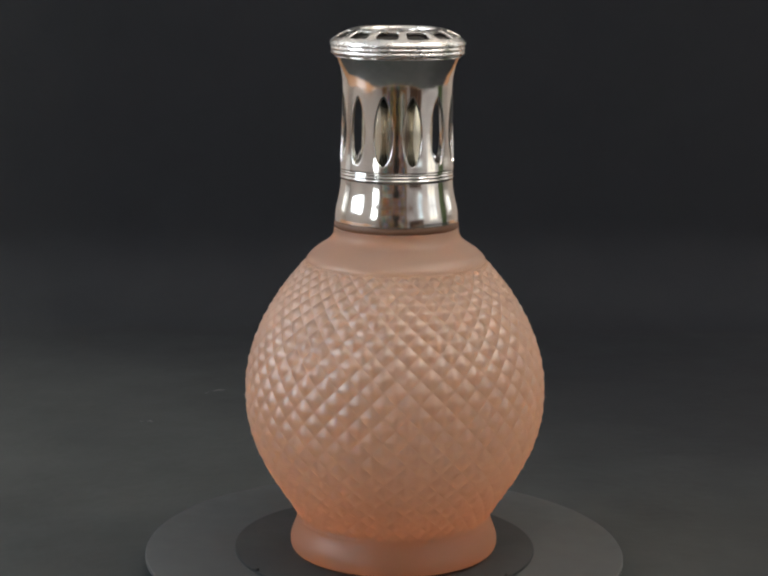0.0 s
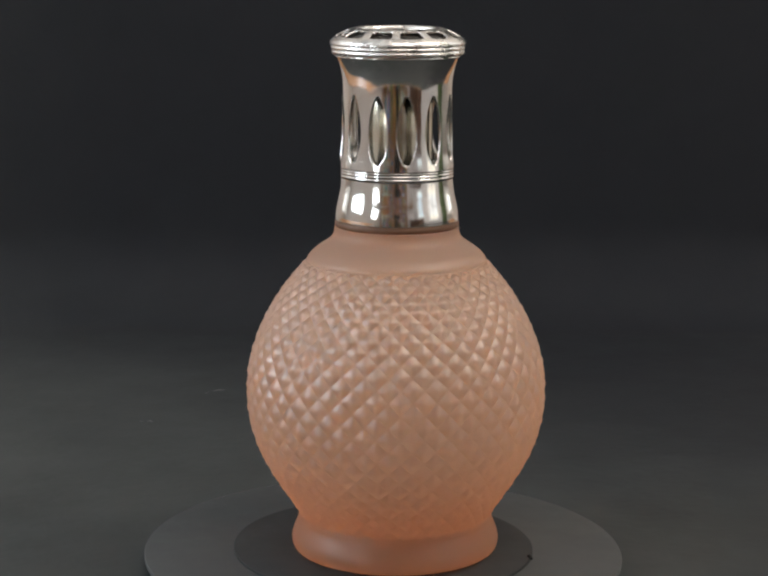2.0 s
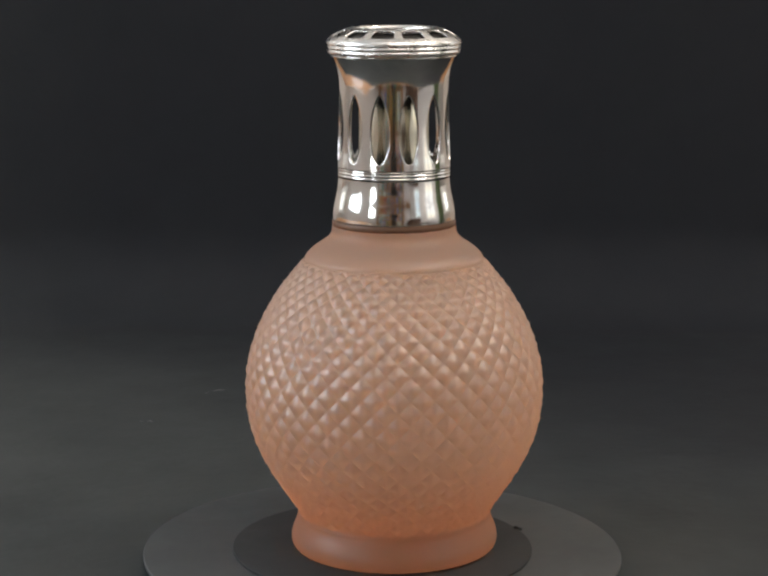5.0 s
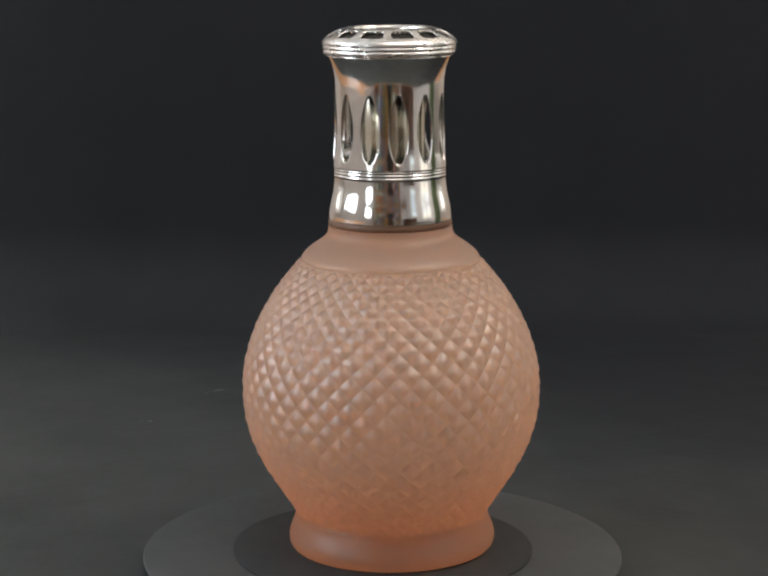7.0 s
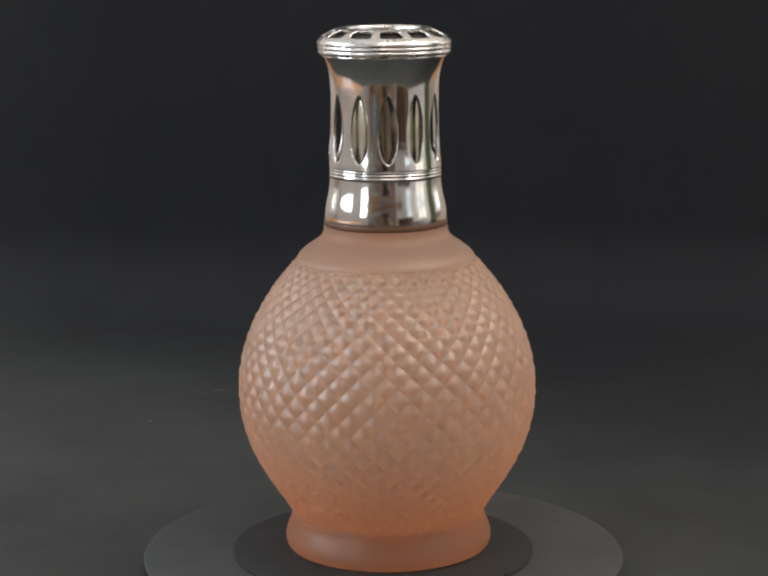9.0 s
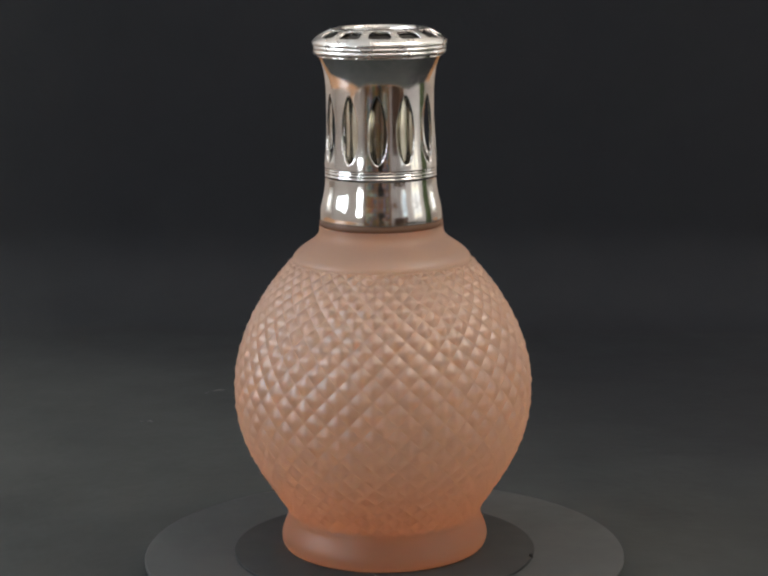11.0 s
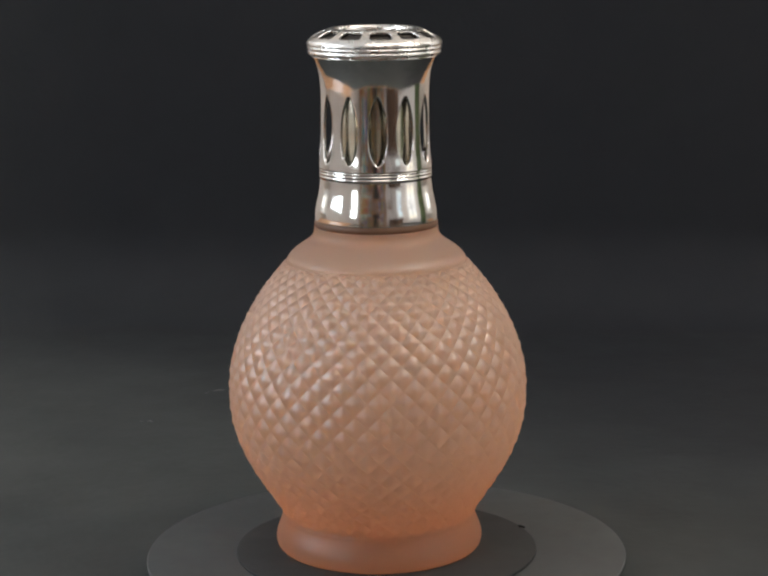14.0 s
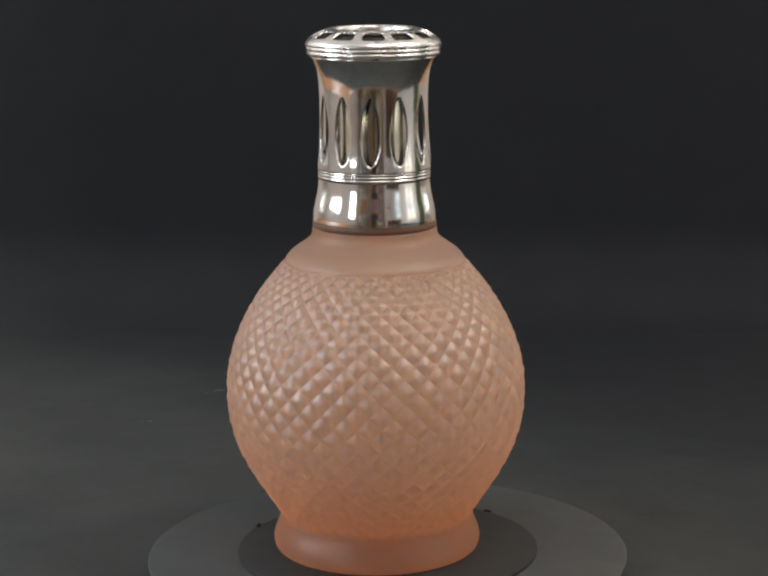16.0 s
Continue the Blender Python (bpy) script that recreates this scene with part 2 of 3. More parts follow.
def window_in(name, x, inward, hole):
    p, q, z0, z1 = hole
    ob = tagged(new(name), "white painted casement window with a daylight lamp behind", "window", kind="structure")
    ob.location = (x, (p + q) / 2, z0)
    w, h, t = (q - p) / 2, z1 - z0, 0.045

    def bar(nm, y0, y1, a, b):
        part(nm, box(-0.03, 0.03, y0, y1, a, b, 0.004), WHITEWOOD, ob, smooth=False)
    bar("frame_post", -w, -w + t, 0, h)
    bar("frame_post", w - t, w, 0, h)
    bar("frame_rail", -w + t, w - t, 0, t)
    bar("frame_rail", -w + t, w - t, h - t, h)
    bar("transom", -w + t, w - t, h / 2 - 0.02, h / 2 + 0.02)
    if hole == WIN_SIDE:
        for y in (-w / 2, w / 2):
            bar("mullion", y - 0.03, y + 0.03, t, h / 2 - 0.021)
            bar("mullion", y - 0.03, y + 0.03, h / 2 + 0.021, h - t)
    if hole != WIN_FRONT:
        bar("mullion", -0.02, 0.02, t, h / 2 - 0.021)
        bar("mullion", -0.02, 0.02, h / 2 + 0.021, h - t)
    part("window_sill", box(-0.05 if inward < 0 else 0.031, -0.031 if inward < 0 else 0.16, -w - 0.04, w + 0.04, -0.03, -0.002, 0.004)
         if inward > 0 else box(-0.16, -0.031, -w - 0.04, w + 0.04, -0.03, -0.002, 0.004), WHITEWOOD, ob, smooth=False)
    return ob


def build_room():
    wall_with_windows("wall_west", "x", X0, -0.2, Y0, Y1, [WIN_FRONT, WIN_SIDE])
    wall_with_windows("wall_east", "x", X1, 0.2, Y0, Y1, [WIN_ADDED_EAST, WIN_RIGHT])
    wall_with_windows("wall_north", "y", Y1, 0.2, X0 - 0.2, X1 + 0.2, list(WIN_ADDED_NORTH), NORTHWALL, "plain cream painted room wall")
    wall_with_windows("wall_south", "y", Y0, -0.2, X0 - 0.2, X1 + 0.2, [], PALEWALL, "plain pale grey painted room wall")
    tagged(part("floor", box(X0 - 0.2, X1 + 0.2, Y0 - 0.2, Y1 + 0.2, FLOOR - 0.1, FLOOR), PARQUET, smooth=False), "greyed brown wooden parquet floor", "floor", kind="structure")
    tagged(part("ceiling", box(X0 - 0.2, X1 + 0.2, Y0 - 0.2, Y1 + 0.2, CEIL, CEIL + 0.1), CEILING, smooth=False), "plain white painted ceiling", "ceiling", kind="structure")
    window_in("window_1", X0 - 0.10, 1, WIN_FRONT)
    window_in("window_2", X0 - 0.10, 1, WIN_SIDE)
    window_in("window_3", X1 + 0.10, -1, WIN_RIGHT)
    # from here on the windows are additions that carry the extra lamps
    window_in("window_4", X1 + 0.10, -1, WIN_ADDED_EAST)
    for i, hole in enumerate(WIN_ADDED_NORTH):
        ob = window_in("window_%d" % (5 + i), 0, 1, hole)
        ob.location = ((hole[0] + hole[1]) / 2, Y1 + 0.10, hole[2])
        ob.rotation_euler[2] = radians(-90)


def build_table():
    t = thing("table", pose(0, -0.20, FLOOR), "honey-coloured wooden table under a black paper sheet", "table")
    top = TABLE - 0.0006 - FLOOR
    part("tabletop", box(-0.86, 0.72, -0.345, 0.645, top - 0.03, top, 0.003), TABLEWOOD, t, smooth=False)
    for x in (-0.80, 0.66):
        for y in (-0.29, 0.58):
            part("leg", box(x - 0.03, x + 0.03, y - 0.03, y + 0.03, 0, top - 0.03, 0.004), TABLEWOOD, t, smooth=False)


def swept(line, name, mat, label, category):
    """A sheet along a line of (y, z, x from, x to)."""
    bm = bmesh.new()
    rows = []
    for y, z, x0, x1 in line:
        rows.append([bm.verts.new((x0 + (x1 - x0) * i / 40, y, z)) for i in range(41)])
    for a, b in zip(rows, rows[1:]):
        for i in range(40):
            bm.faces.new((a[i], a[i + 1], b[i + 1], b[i]))
    ob = part(name, bm, mat)
    sol = ob.modifiers.new("thickness", "SOLIDIFY")
    sol.thickness, sol.offset = 0.0005, -1
    return tagged(ob, label, category, kind="structure")


def build_backdrop():
    """One sheet of black paper: flat on the table, swept up behind against the wall."""
    R = 0.05
    line = [(-0.517 + 0.827 * i / 60, TABLE) for i in range(61)]
    line += [(0.31 + R * math.sin(a), TABLE + R - R * math.cos(a)) for a in [math.radians(84) * i / 18 for i in range(1, 19)]]
    y, z = line[-1]
    line += [(y + 0.045 * i / 10, z + 0.42 * i / 10) for i in range(1, 11)]
    line = [(y, z, -0.46 + 0.255 * v, 0.717 - 0.507 * w) for y, z in line for w in [min(1.0, max(0.0, (y - 0.22) / 0.09))] for v in [min(1.0, max(0.0, (y - 0.22) / 0.09))]]
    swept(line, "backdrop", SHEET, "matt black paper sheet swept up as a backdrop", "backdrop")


def build_sideboard():
    """Added in the room behind the camera to give the chrome a dark brown reflection."""
    t = thing("sideboard", pose(1.50, -2.15, FLOOR, 0, 0, 90), "stand-in dark walnut sideboard with two doors against the wall", "sideboard")
    part("carcass", box(-0.7, 0.7, -0.22, 0.20, 0.08, 0.88, 0.006), DARKWOOD, t, smooth=False)
    for x in (-0.35, 0.35):
        d = part("door", box(x - 0.33, x + 0.33, 0.201, 0.222, 0.12, 0.84, 0.005), DARKWOOD, t, smooth=False)
        part("knob", lathe([(0, 0), (0.012, 0.0), (0.016, 0.012), (0.012, 0.022), (0, 0.024)], 24), BRASS, d).matrix_local = pose(x * 0.25, 0.222, 0.5, -90)
    for x in (-0.62, 0.62):
        for y in (-0.17, 0.15):
            part("foot", box(x - 0.03, x + 0.03, y - 0.03, y + 0.03, 0, 0.08, 0.004), DARKWOOD, t, smooth=False)


def build_wall_shelf():
    """Added high on the wall behind the camera to reflect as an orange bar in the chrome."""
    t = thing("wall_shelf", pose(0.85, Y0, 1.20), "stand-in long empty honey-coloured wooden wall shelf", "shelf")
    part("board", box(-0.85, 0.85, 0, 0.24, 0, 0.04, 0.004), TABLEWOOD, t, smooth=False)
    part("front_rail", box(-0.85, 0.85, 0.24, 0.262, -0.08, 0.045, 0.004), TABLEWOOD, t, smooth=False)
    for x in (-0.6, 0.6):
        part("bracket", box(x - 0.02, x + 0.02, 0, 0.2, -0.14, 0, 0.004), TABLEWOOD, t, smooth=False)


# ---- turntable ----
def build_turntable():
    t = thing("turntable", pose(AXIS_X, 0, TABLE), "flat black round turntable on black paper", "turntable")
    part("foot_ring", lathe(mm([(40, 0), (58, 0), (58, 1.75), (40, 1.75)]), 96, True), MAT, t)
    disc = part("disc", lathe(mm([(0, 1.95), (72.2, 1.95), (72.6, 2.05), (72.8, 2.3), (72.8, 3.1), (72.65, 3.4), (72.4, 3.5), (0, 3.5)]), 160), DISC, t, "black satin plastic disc")
    plate = part("top_plate", lathe(mm([(0, 3.5), (45.6, 3.5), (45.7, 3.6), (45.7, 4.3), (45.5, 4.5), (0, 4.5)]), 128), MAT, t, "thin black rubber mat")
    # two dark nicks in the edge of the mat
    for turn, size in ((-38, 1.0), (-146, 0.8)):
        bm = bmesh.new()
        bmesh.ops.create_icosphere(bm, subdivisions=2, radius=0.001 * size)
        for v in bm.verts:
            v.co = Vector((v.co.x * 0.7, v.co.y * 1.7, v.co.z * 0.6)) * (1 + 0.25 * math.sin(v.co.y * 5000))
        fleck = part("fleck", bm, SOOT, plate, "black crumb at the edge of the mat")
        fleck.matrix_local = pose(0.0456 * math.cos(radians(turn)), 0.0456 * math.sin(radians(turn)), 0.0046, 0, 0, turn + 25)
    return t, disc, plate


def lint(x, y, length, turn, bend):
    """A pale thread of lint lying on the black paper."""
    bm = bmesh.new()
    rings = []
    for i in range(13):
        t = i / 12 - 0.5
        c = Vector((t * length, bend * math.cos(t * 4.2) + 0.0003 * math.sin(t * 17), 0.00035 + 0.0002 * math.sin(t * 9)))
        w = 0.00022 * (1 - 0.6 * abs(2 * t) ** 3)
        rings.append([bm.verts.new(c + Vector((0, w * math.cos(q), w * math.sin(q)))) for q in (0, 1.57, 3.14, 4.71)])
    for a, b in zip(rings, rings[1:]):
        for i in range(4):
            bm.faces.new((a[i], a[(i + 1) % 4], b[(i + 1) % 4], b[i]))
    for r in (rings[0], rings[-1]):
        bm.faces.new(r)
    ob = part("thread", bm, LINT)
    ob.matrix_world = pose(x, y, TABLE + 0.0001, 0, 0, turn)
    tagged(ob, "short pale thread of lint on black paper", "lint", "threads of lint on the paper")


# ---- fragrance lamp ----
LOBES = 40
LOBE_TURN = math.radians(1.1)
BODY = [(29.4, 9.0), (29.3, 10.3), (30.6, 12.8), (33.1, 16.6), (38.0, 24.3), (41.7, 32.0), (43.9, 40.0), (44.5, 47.5),
        (44.1, 54.5), (42.3, 62.0), (39.2, 69.6), (34.9, 77.0), (31.7, 81.3), (28.6, 85.0), (26.9, 86.9)]


def diamond_body():
    """The bottle: foot, globe covered with pressed diamonds, smooth shoulder and neck."""
    outer = rounded(mm(BODY), 24)
    n = LOBES * 16
    # arc length in lozenges along the globe
    v = [0.0]
    for (r0, z0), (r1, z1) in zip(outer, outer[1:]):
        v.append(v[-1] + math.hypot(r1 - r0, z1 - z0) / (2 * math.pi * (r0 + r1) / 2 / LOBES * 1.04))
    total = v[-1]
    rows = []
    count = int(total * 16)
    for k in range(count + 1):
        s = total - (count - k) / 16
        r, z = np.interp(s, v, [p[0] for p in outer]), np.interp(s, v, [p[1] for p in outer])
        e = 0.02
        r2, z2 = np.interp(min(s + e, total), v, [p[0] for p in outer]), np.interp(min(s + e, total), v, [p[1] for p in outer])
        r1, z1 = np.interp(max(s - e, 0), v, [p[0] for p in outer]), np.interp(max(s - e, 0), v, [p[1] for p in outer])
        d = math.hypot(r2 - r1, z2 - z1)
        nr, nz = (z2 - z1) / d, -(r2 - r1) / d
        # fades out into the smooth glass at both ends
        fade = min(1.0, s / 0.7) * min(1.0, (total - s) / 0.03)
        rows.append((r, z, nr, nz, s, fade))
    bm = bmesh.new()
    rings = []

    def ring(radii, z):
        rings.append([bm.verts.new((q * math.cos(2 * math.pi * i / n + LOBE_TURN), q * math.sin(2 * math.pi * i / n + LOBE_TURN), zz)) for i, (q, zz) in enumerate(zip(radii, z))])

    def plain(points):
        for r, z in mm(points):
            ring([r] * n, [z] * n)
    # foot: underside, rounded ring, waist
    plain([(4, 0.2), (20, 0.2), (24, -0.4), (27, -1.1), (29, -1.2)])
    plain(rounded([(29, -1.2), (30.3, -0.9), (31.1, 0.2), (31.35, 1.8), (31.15, 3.4), (30.55, 5.2), (29.85, 6.9), (29.45, 8.2), (29.4, 9.0)], 4)[1:-1])
    first = len(rings)
    for r, z, nr, nz, s, fade in rows:
        rr, zz = [], []
        amp = 0.00080 * (r / 0.045) ** 0.6 * fade * (1 + 0.7 * math.exp((s - total) / 0.45))
        for i in range(n):
            u = i / n * LOBES
            v = s - total + 0.375
            a, b = u + v, u - v
            # pillowed lozenges with blunt tips between sharp diagonal grooves
            da, db = 2 * abs(a - round(a)), 2 * abs(b - round(b))
            h = (1 - da ** 1.7) * (1 - db ** 1.7)
            rr.append(r + nr * amp * (h - 0.42))
            zz.append(z + nz * amp * (h - 0.42))
        ring(rr, zz)
    # step, shoulder, neck, lip and the inside
    plain([(26.35, 86.9), (26.6, 87.15)])
    plain(rounded([(26.62, 87.5), (26.2, 88.5), (24.6, 90.2), (22.5, 91.7), (20.6, 93.0), (19.3, 94.2), (18.65, 95.4), (18.5, 96.4), (18.46, 97.1)], 3))
    plain([(18.35, 97.4), (17.6, 97.5), (15.6, 97.5), (15.2, 97.2), (15.2, 96)])
    for k, (a, b) in enumerate(zip(rings, rings[1:])):
        q = k - first
        for i in range(n):
            j = (i + 1) % n
            if not 0 <= q < count:
                bm.faces.new((a[i], a[j], b[j], b[i]))
                continue
            # the faces are split along the grooves
            v, u = (q + 0.5 - count) / 16 + 0.375, (i + 0.5) / 16
            if abs(u + v - round(u + v)) > abs(u - v - round(u - v)):
                bm.faces.new((a[i], a[j], b[i]))
                bm.faces.new((a[j], b[j], b[i]))
            else:
                bm.faces.new((a[i], a[j], b[j]))
                bm.faces.new((a[i], b[j], b[i]))
    bm.faces.new(rings[0])
    return bm


def pierced(profile, openings, half, s0, s1, power, cols=7):
    """A surface of revolution, profile by length, with lens- or window-shaped openings between the lengths s0 and s1 (0 to 1)."""
    lens = [0.0]
    for a, b in zip(profile, profile[1:]):
        lens.append(lens[-1] + math.dist(a, b))
    stops = sorted(set([round(q / lens[-1], 5) for q in lens if not s0 <= q / lens[-1] <= s1] +
                       [round(s0 + (s1 - s0) * (0.5 - 0.5 * math.cos(math.pi * i / 28)), 5) for i in range(29)]))
    bm = bmesh.new()
    sector = 2 * math.pi / openings
    for o in range(openings):
        for side in (-1, 1):
            grid = []
            for s in stops:
                r, z = np.interp(s * lens[-1], lens, [p[0] for p in profile]), np.interp(s * lens[-1], lens, [p[1] for p in profile])
                w = 0.0
                if s0 < s < s1:
                    x = abs(2 * (s - s0) / (s1 - s0) - 1)
                    if power > 3:
                        w = half * max(0.0, 1 - x ** power) ** (1 / power)
                    else:
                        # rounded below, pointed above
                        q = (s - s0) / (s1 - s0) - 0.44
                        w = half * max(0.0, 1 - (q / 0.44) ** 2) ** 0.58 if q < 0 else half * max(0.0, 1 - (q / 0.56) ** 2) ** 0.8
                row = []
                for c in range(cols + 1):
                    th = o * sector + side * (w + (sector / 2 - w) * c / cols)
                    row.append(bm.verts.new((r * math.cos(th), r * math.sin(th), z)))
                grid.append(row)
            for a, b in zip(grid, grid[1:]):
                for c in range(cols):
                    bm.faces.new((a[c], a[c + 1], b[c + 1], b[c]))
    bmesh.ops.remove_doubles(bm, verts=bm.verts[:], dist=2e-6)
    return bm


def build_lamp():
    lamp = thing("fragrance_lamp", pose(AXIS_X, 0, 0), "round peach frosted glass fragrance lamp with diamond relief and chrome top", "fragrance lamp")
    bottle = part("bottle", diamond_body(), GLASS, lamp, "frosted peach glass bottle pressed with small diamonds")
    for f in bottle.data.polygons:
        f.use_smooth = f.loop_total != 3      # the lozenges keep crisp grooves
    # dark brown ring between the glass lip and the chrome skirt
    part("neckring", lathe(mm([(15.0, 97.4), (18.1, 97.42), (18.36, 97.6), (18.4, 98.6), (18.25, 99.5), (17.9, 99.6), (15.0, 99.6)]), 96, True), NECKRING, lamp, "dark brown neckring under the chrome skirt")
    # chrome mount: bell-shaped skirt, ringed band, slotted waist, flare
    skirt = mm([(17.3, 99.5), (18.45, 99.45), (18.52, 99.6)] + rounded([(18.5, 99.8), (18.49, 101.0), (18.35, 102.6), (18.02, 104.4), (17.58, 106.3), (17.16, 108.4), (16.92, 110.4), (16.8, 112.2)], 4))
    bands = mm([(16.8, 112.2), (16.95, 112.35), (17.05, 112.7), (16.95, 113.05), (16.78, 113.15), (16.93, 113.3), (17.0, 113.65), (16.92, 114.0),
                (16.74, 114.1), (16.88, 114.25), (16.94, 114.55), (16.84, 114.85), (16.62, 115.0)])
    inner = mm([(15.6, 115.0), (15.8, 109.0), (16.4, 102.0), (16.6, 99.5)])
    part("skirt", lathe(skirt + bands[1:] + inner, 128, True), CHROME, lamp, "polished chrome skirt with three rings")
    waist = mm(rounded([(16.62, 115.0), (16.45, 117.0), (16.15, 120), (15.9, 126), (15.85, 132), (15.9, 137), (16.1, 140.5), (16.6, 143.5), (17.4, 145.8), (18.4, 147.9)], 5))
    collar = part("collar", pierced(waist, 12, radians(10.2), 0.058, 0.654, 2.0), CHROME, lamp, "waisted chrome collar with long lens-shaped slots")
    sol = collar.modifiers.new("thickness", "SOLIDIFY")
    sol.thickness, sol.offset = 0.0008, 0
    # cap
    rim = mm([(17.6, 147.9), (18.9, 148.0), (19.3, 148.25), (19.5, 148.75), (19.4, 149.25), (19.15, 149.45), (19.45, 149.6), (19.6, 150.05), (19.5, 150.5),
              (19.25, 150.65), (19.65, 150.85), (19.8, 151.2), (19.7, 151.5), (19.3, 151.6), (18.6, 151.3), (18.3, 149.0)])
    cap = part("cap", lathe(rim, 128, True), SATIN, lamp, "flat pierced chrome cap with a ringed rim")
    dome = mm(rounded([(19.45, 151.3), (19.1, 152.0), (18.0, 153.0), (16.3, 154.0), (14.4, 154.8), (13.1, 155.2), (12.4, 155.35), (11.95, 155.1), (11.8, 154.4), (11.8, 153.4)], 3))
    top = part("grille", pierced(dome, 12, radians(11.2), 0.20, 0.62, 5.0), SATIN, cap, "domed chrome grille with twelve openings")
    sol = top.modifiers.new("thickness", "SOLIDIFY")
    sol.thickness, sol.offset = 0.0007, 0
    top.rotation_euler[2] = radians(3.7)
    # burner inside
    burner = part("burner", lathe(mm([(0, 101), (13, 101), (13.2, 104), (11.2, 106), (10.6, 109), (10.4, 125), (10.5, 141), (10.0, 142), (0, 142)]), 64), BRASS, lamp, "tall polished brass burner tube")
    part("wick_stone", lathe(mm([(0, 142), (7.9, 142), (8.4, 142.6), (8.4, 145), (7.8, 146), (5, 146.4), (0, 146.4)]), 64), CERAMIC, burner, "cream porous ceramic stone")
    # dark lining added in place of the shade behind the openings
    part("liner", lathe(mm([(18.2, 150.4), (18.0, 151.6), (17.2, 152.5), (15.8, 153.3), (14.2, 154.0), (12.4, 154.3), (11.6, 153.6), (0, 153.4), (0, 152.4), (13.5, 152.6), (17, 150.6)]), 64), DARKMETAL, cap, "dark liner standing in for shade inside the cap")
    return lamp


def build_ceiling_lamp(at, h):
    t = thing("ceiling_lamp", pose(*at, CEIL), "unseen flat square white ceiling lamp, lit", "ceiling lamp", "ceiling lamps")
    i = h - 0.035
    bm = box(-h, h, -h, -i, -0.07, 0)
    box(-h, h, i, h, -0.07, 0, bm=bm)
    box(-h, -i, -i, i, -0.07, 0, bm=bm)
    box(i, h, -i, i, -0.07, 0, bm=bm)
    part("frame", bm, WHITEWOOD, t, smooth=False)
    part("back_plate", box(-i, i, -i, i, -0.012, 0), WHITEWOOD, t, smooth=False)


def build_bookcase(x_at, seed):
    """Added behind the camera to put coloured reflections into the chrome."""
    at = pose(x_at, -2.80, FLOOR)
    t = thing("bookcase", at, "stand-in honey-coloured wooden bookcase filled with coloured books", "bookcase", "bookcases along the wall")
    part("side_panel", box(-0.62, -0.59, -0.18, 0.14, 0, 1.9, 0.003), TABLEWOOD, t, smooth=False)
    part("side_panel", box(0.59, 0.62, -0.18, 0.14, 0, 1.9, 0.003), TABLEWOOD, t, smooth=False)
    part("back_panel", box(-0.59, 0.59, -0.18, -0.165, 0, 1.9), TABLEWOOD, t, smooth=False)
    levels = [0.06, 0.42, 0.78, 1.14, 1.50, 1.86]
    for z in levels:
        part("shelf", box(-0.59, 0.59, -0.165, 0.13, z, z + 0.025, 0.002), TABLEWOOD, t, smooth=False)
    rnd = random.Random(seed)
    for z in levels[:-1]:
        x = -0.57
        while x < 0.48:
            w, h, d = rnd.uniform(0.03, 0.07), rnd.uniform(0.22, 0.31), rnd.uniform(0.16, 0.22)
            book = part("book", box(0, w - 0.002, -0.15, -0.15 + d, 0, h, 0.003), rnd.choice(BOOKS), smooth=False)
            book.matrix_world = at @ pose(x, 0, z + 0.0255)
            tagged(book, "closed coloured book standing in a row on a shelf", "book", "books in the bookcase")
            x += w + (0.12 if rnd.random() < 0.1 else 0.001)


def build_tripod():
    """The film camera's stand and body, seen dark in the chrome."""
    t = thing("camera_tripod", pose(0, -0.65, FLOOR), "black camera on a three-legged tripod before the table", "tripod")
    top = 0.865
    part("column", lathe([(0, top - 0.25), (0.014, top - 0.25), (0.014, top), (0.03, top + 0.005), (0.03, top + 0.035), (0, top + 0.035)], 32), DARKMETAL, t)
    for x, y in ((0.26, 0.05), (-0.26, 0.05), (0.0, -0.35)):
        foot, hip = Vector((x, y, 0.012)), Vector((x * 0.08, y * 0.08, top - 0.02))
        leg = part("leg", lathe([(0, 0), (0.013, 0), (0.010, 0.02), (0.010, 0.42), (0.014, 0.43), (0.014, (hip - foot).length), (0, (hip - foot).length)], 20), DARKMETAL, t)
        leg.matrix_local = Matrix.Translation(foot) @ (hip - foot).to_track_quat("Z", "Y").to_matrix().to_4x4()
    body = part("camera_body", box(-0.066, 0.066, -0.045, 0.055, top + 0.035, top + 0.135, 0.010), DARKMETAL, t)
    part("lens_ring", lathe([(0.024, 0), (0.036, 0), (0.036, 0.018), (0.033, 0.02), (0.024, 0.01)], 48, True), DARKMETAL, body).matrix_local = pose(0, 0.055, 0.9557, -90)


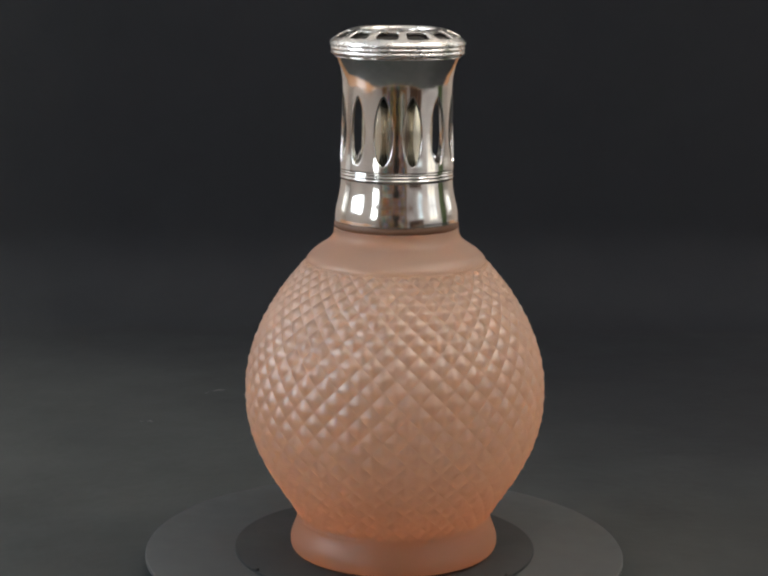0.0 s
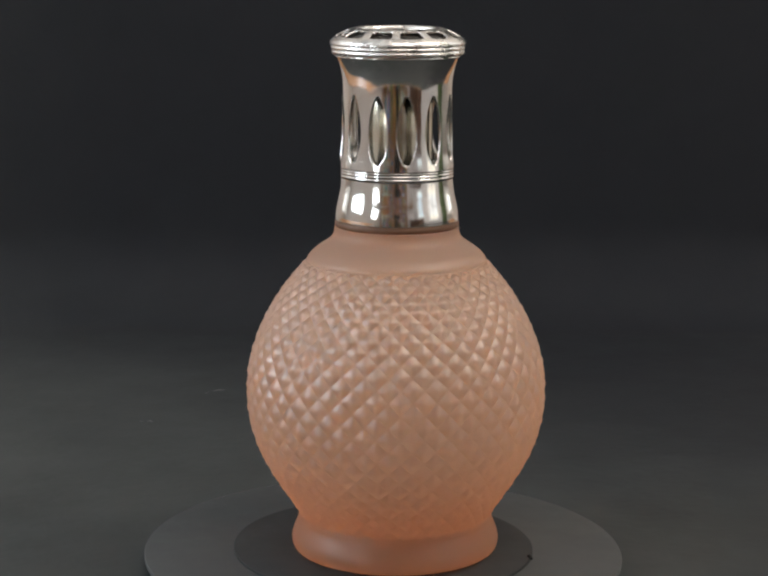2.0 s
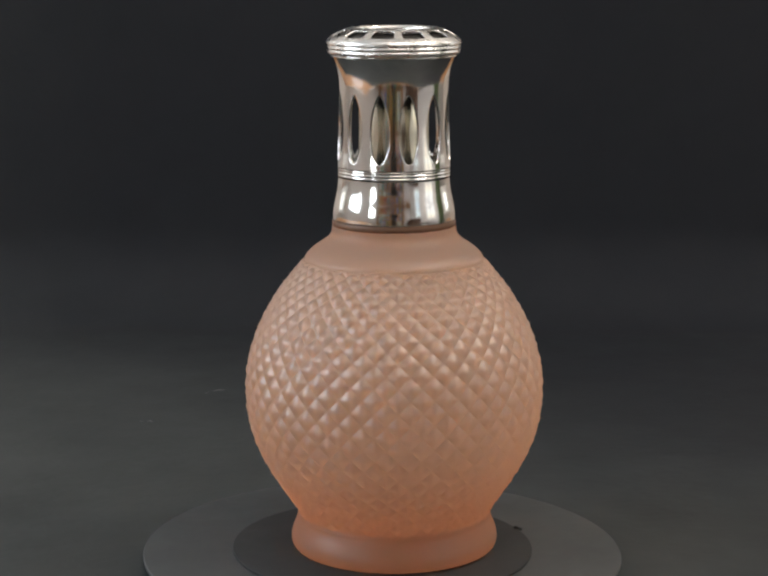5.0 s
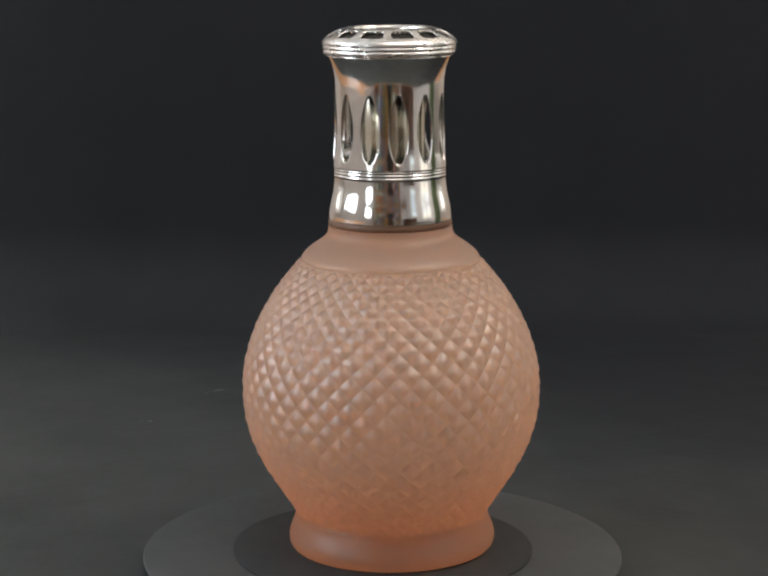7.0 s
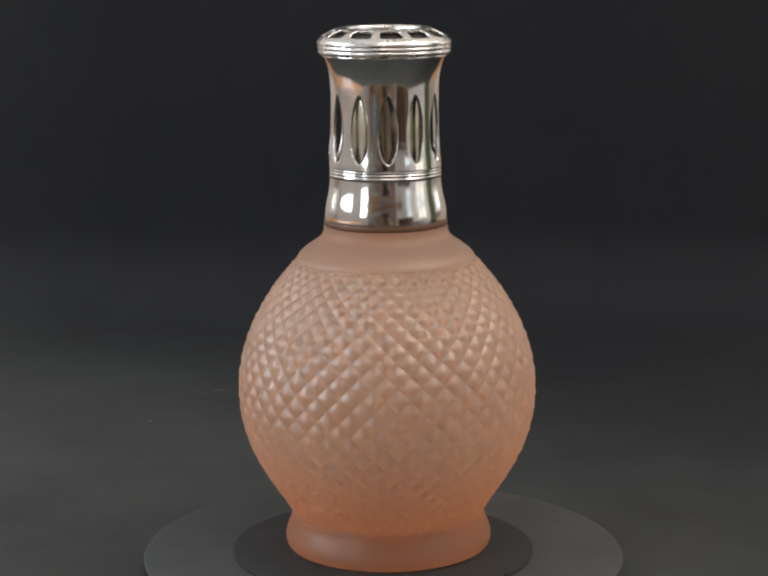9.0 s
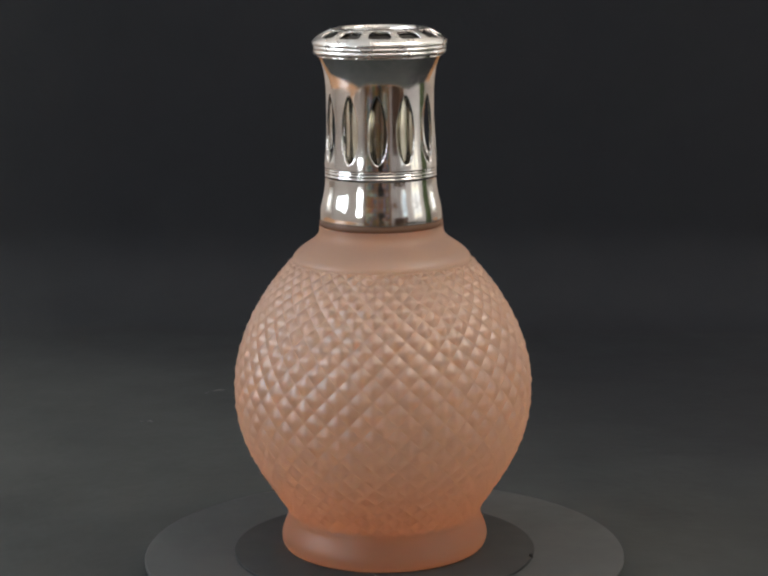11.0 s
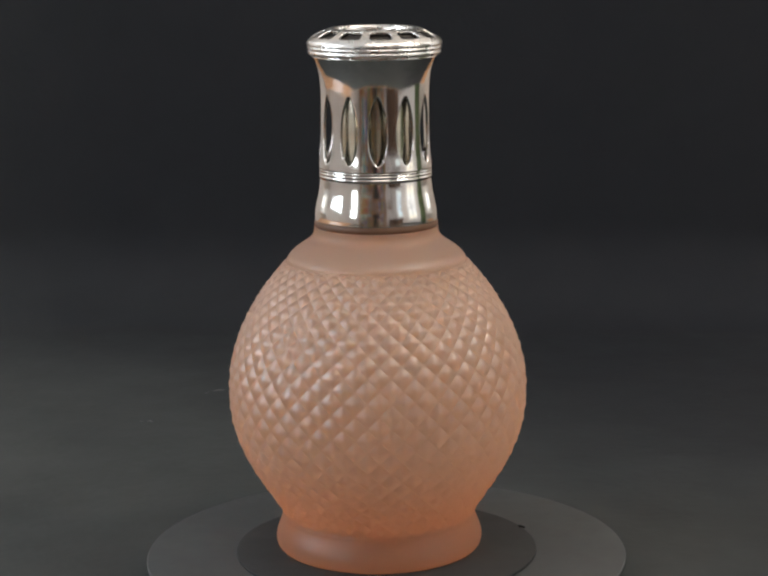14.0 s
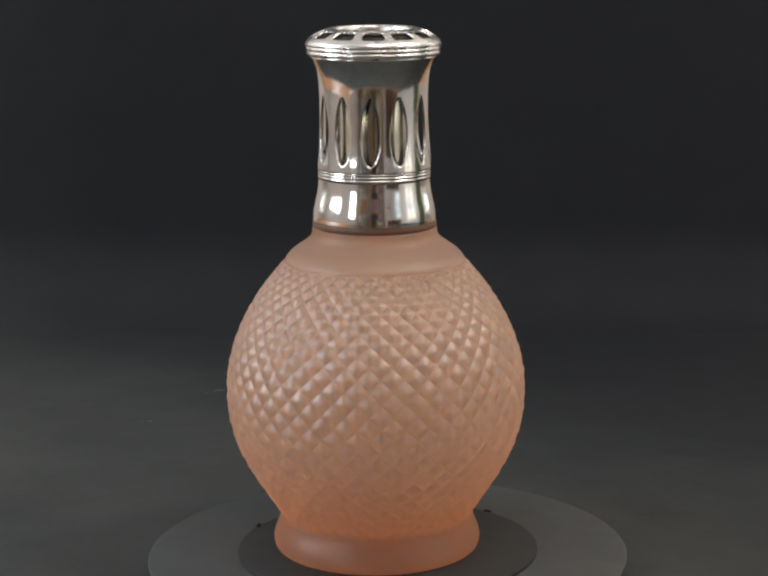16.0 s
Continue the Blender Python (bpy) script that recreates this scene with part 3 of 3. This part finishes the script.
def build_curtain():
    """A green curtain in deep folds, added for the green reflection at the chrome's right edge."""
    bm = bmesh.new()
    rows = []
    for z in np.linspace(0, 2.15, 12):
        rows.append([bm.verts.new((0.045 * math.sin(y * 62 + 0.6 * math.sin(z * 2)) * (0.7 + 0.3 * z / 2.15), y, float(z))) for y in np.linspace(-0.21, 0.21, 120)])
    for a, b in zip(rows, rows[1:]):
        for i in range(119):
            bm.faces.new((a[i], a[i + 1], b[i + 1], b[i]))
    c = part("curtain", bm, GREENCLOTH)
    sol = c.modifiers.new("thickness", "SOLIDIFY")
    sol.thickness = 0.003
    c.location = (X1 - 0.07, 0.22, FLOOR)
    tagged(c, "green curtain in folds, added in place of greenery outside a window", "curtain")


build_tripod()
build_curtain()
build_ceiling_lamp(LAMP_AT, 0.29)
build_ceiling_lamp(LAMP_FILL, 0.49)
build_bookcase(0.30, 5)
build_bookcase(-0.98, 8)
build_room()
build_table()
build_backdrop()
lint(-0.0690, 0.2055, 0.0110, 34, 0.0012)
lint(-0.0915, 0.158, 0.0060, -12, 0.0008)
build_sideboard()
build_wall_shelf()
TURNTABLE, TURNDISC, PLATE = build_turntable()
LAMP = build_lamp()


def motions():
    """The lamp stands a little off the axis, leans a trifle, and turns with the plate."""
    times = [i / 10 for i in range(0, 161)]
    rows = []
    for t in times:
        a = radians(SPIN * t)
        off = a - radians(35.0)
        lean = a + radians(40.0)
        x, y = AXIS_X + 0.0029 * math.cos(off), 0.0029 * math.sin(off)
        tilt = Matrix.Rotation(radians(0.58), 4, Vector((-math.sin(lean), math.cos(lean), 0)))
        rows.append((t, Matrix.Translation((x, y, 0.0003)) @ tilt @ Matrix.Rotation(radians(SPIN * (t - 8.75) - 90), 4, "Z")))
    walk(LAMP, rows)
    # the disc is not quite level: one side of it rides up as it turns
    turning = []
    for t in times:
        a = radians(SPIN * t)
        high = a + radians(165)
        tip = Matrix.Translation((0, 0, 0.0035)) @ Matrix.Rotation(radians(-0.80), 4, Vector((-math.sin(high), math.cos(high), 0))) @ Matrix.Translation((0, 0, -0.0035))
        shift = a + radians(115)
        turning.append((t, Matrix.Translation((0.0010 * math.cos(shift), 0.0010 * math.sin(shift), 0)) @ tip @ Matrix.Rotation(a, 4, "Z")))
    walk(TURNDISC, turning)
    walk(PLATE, turning)


motions()
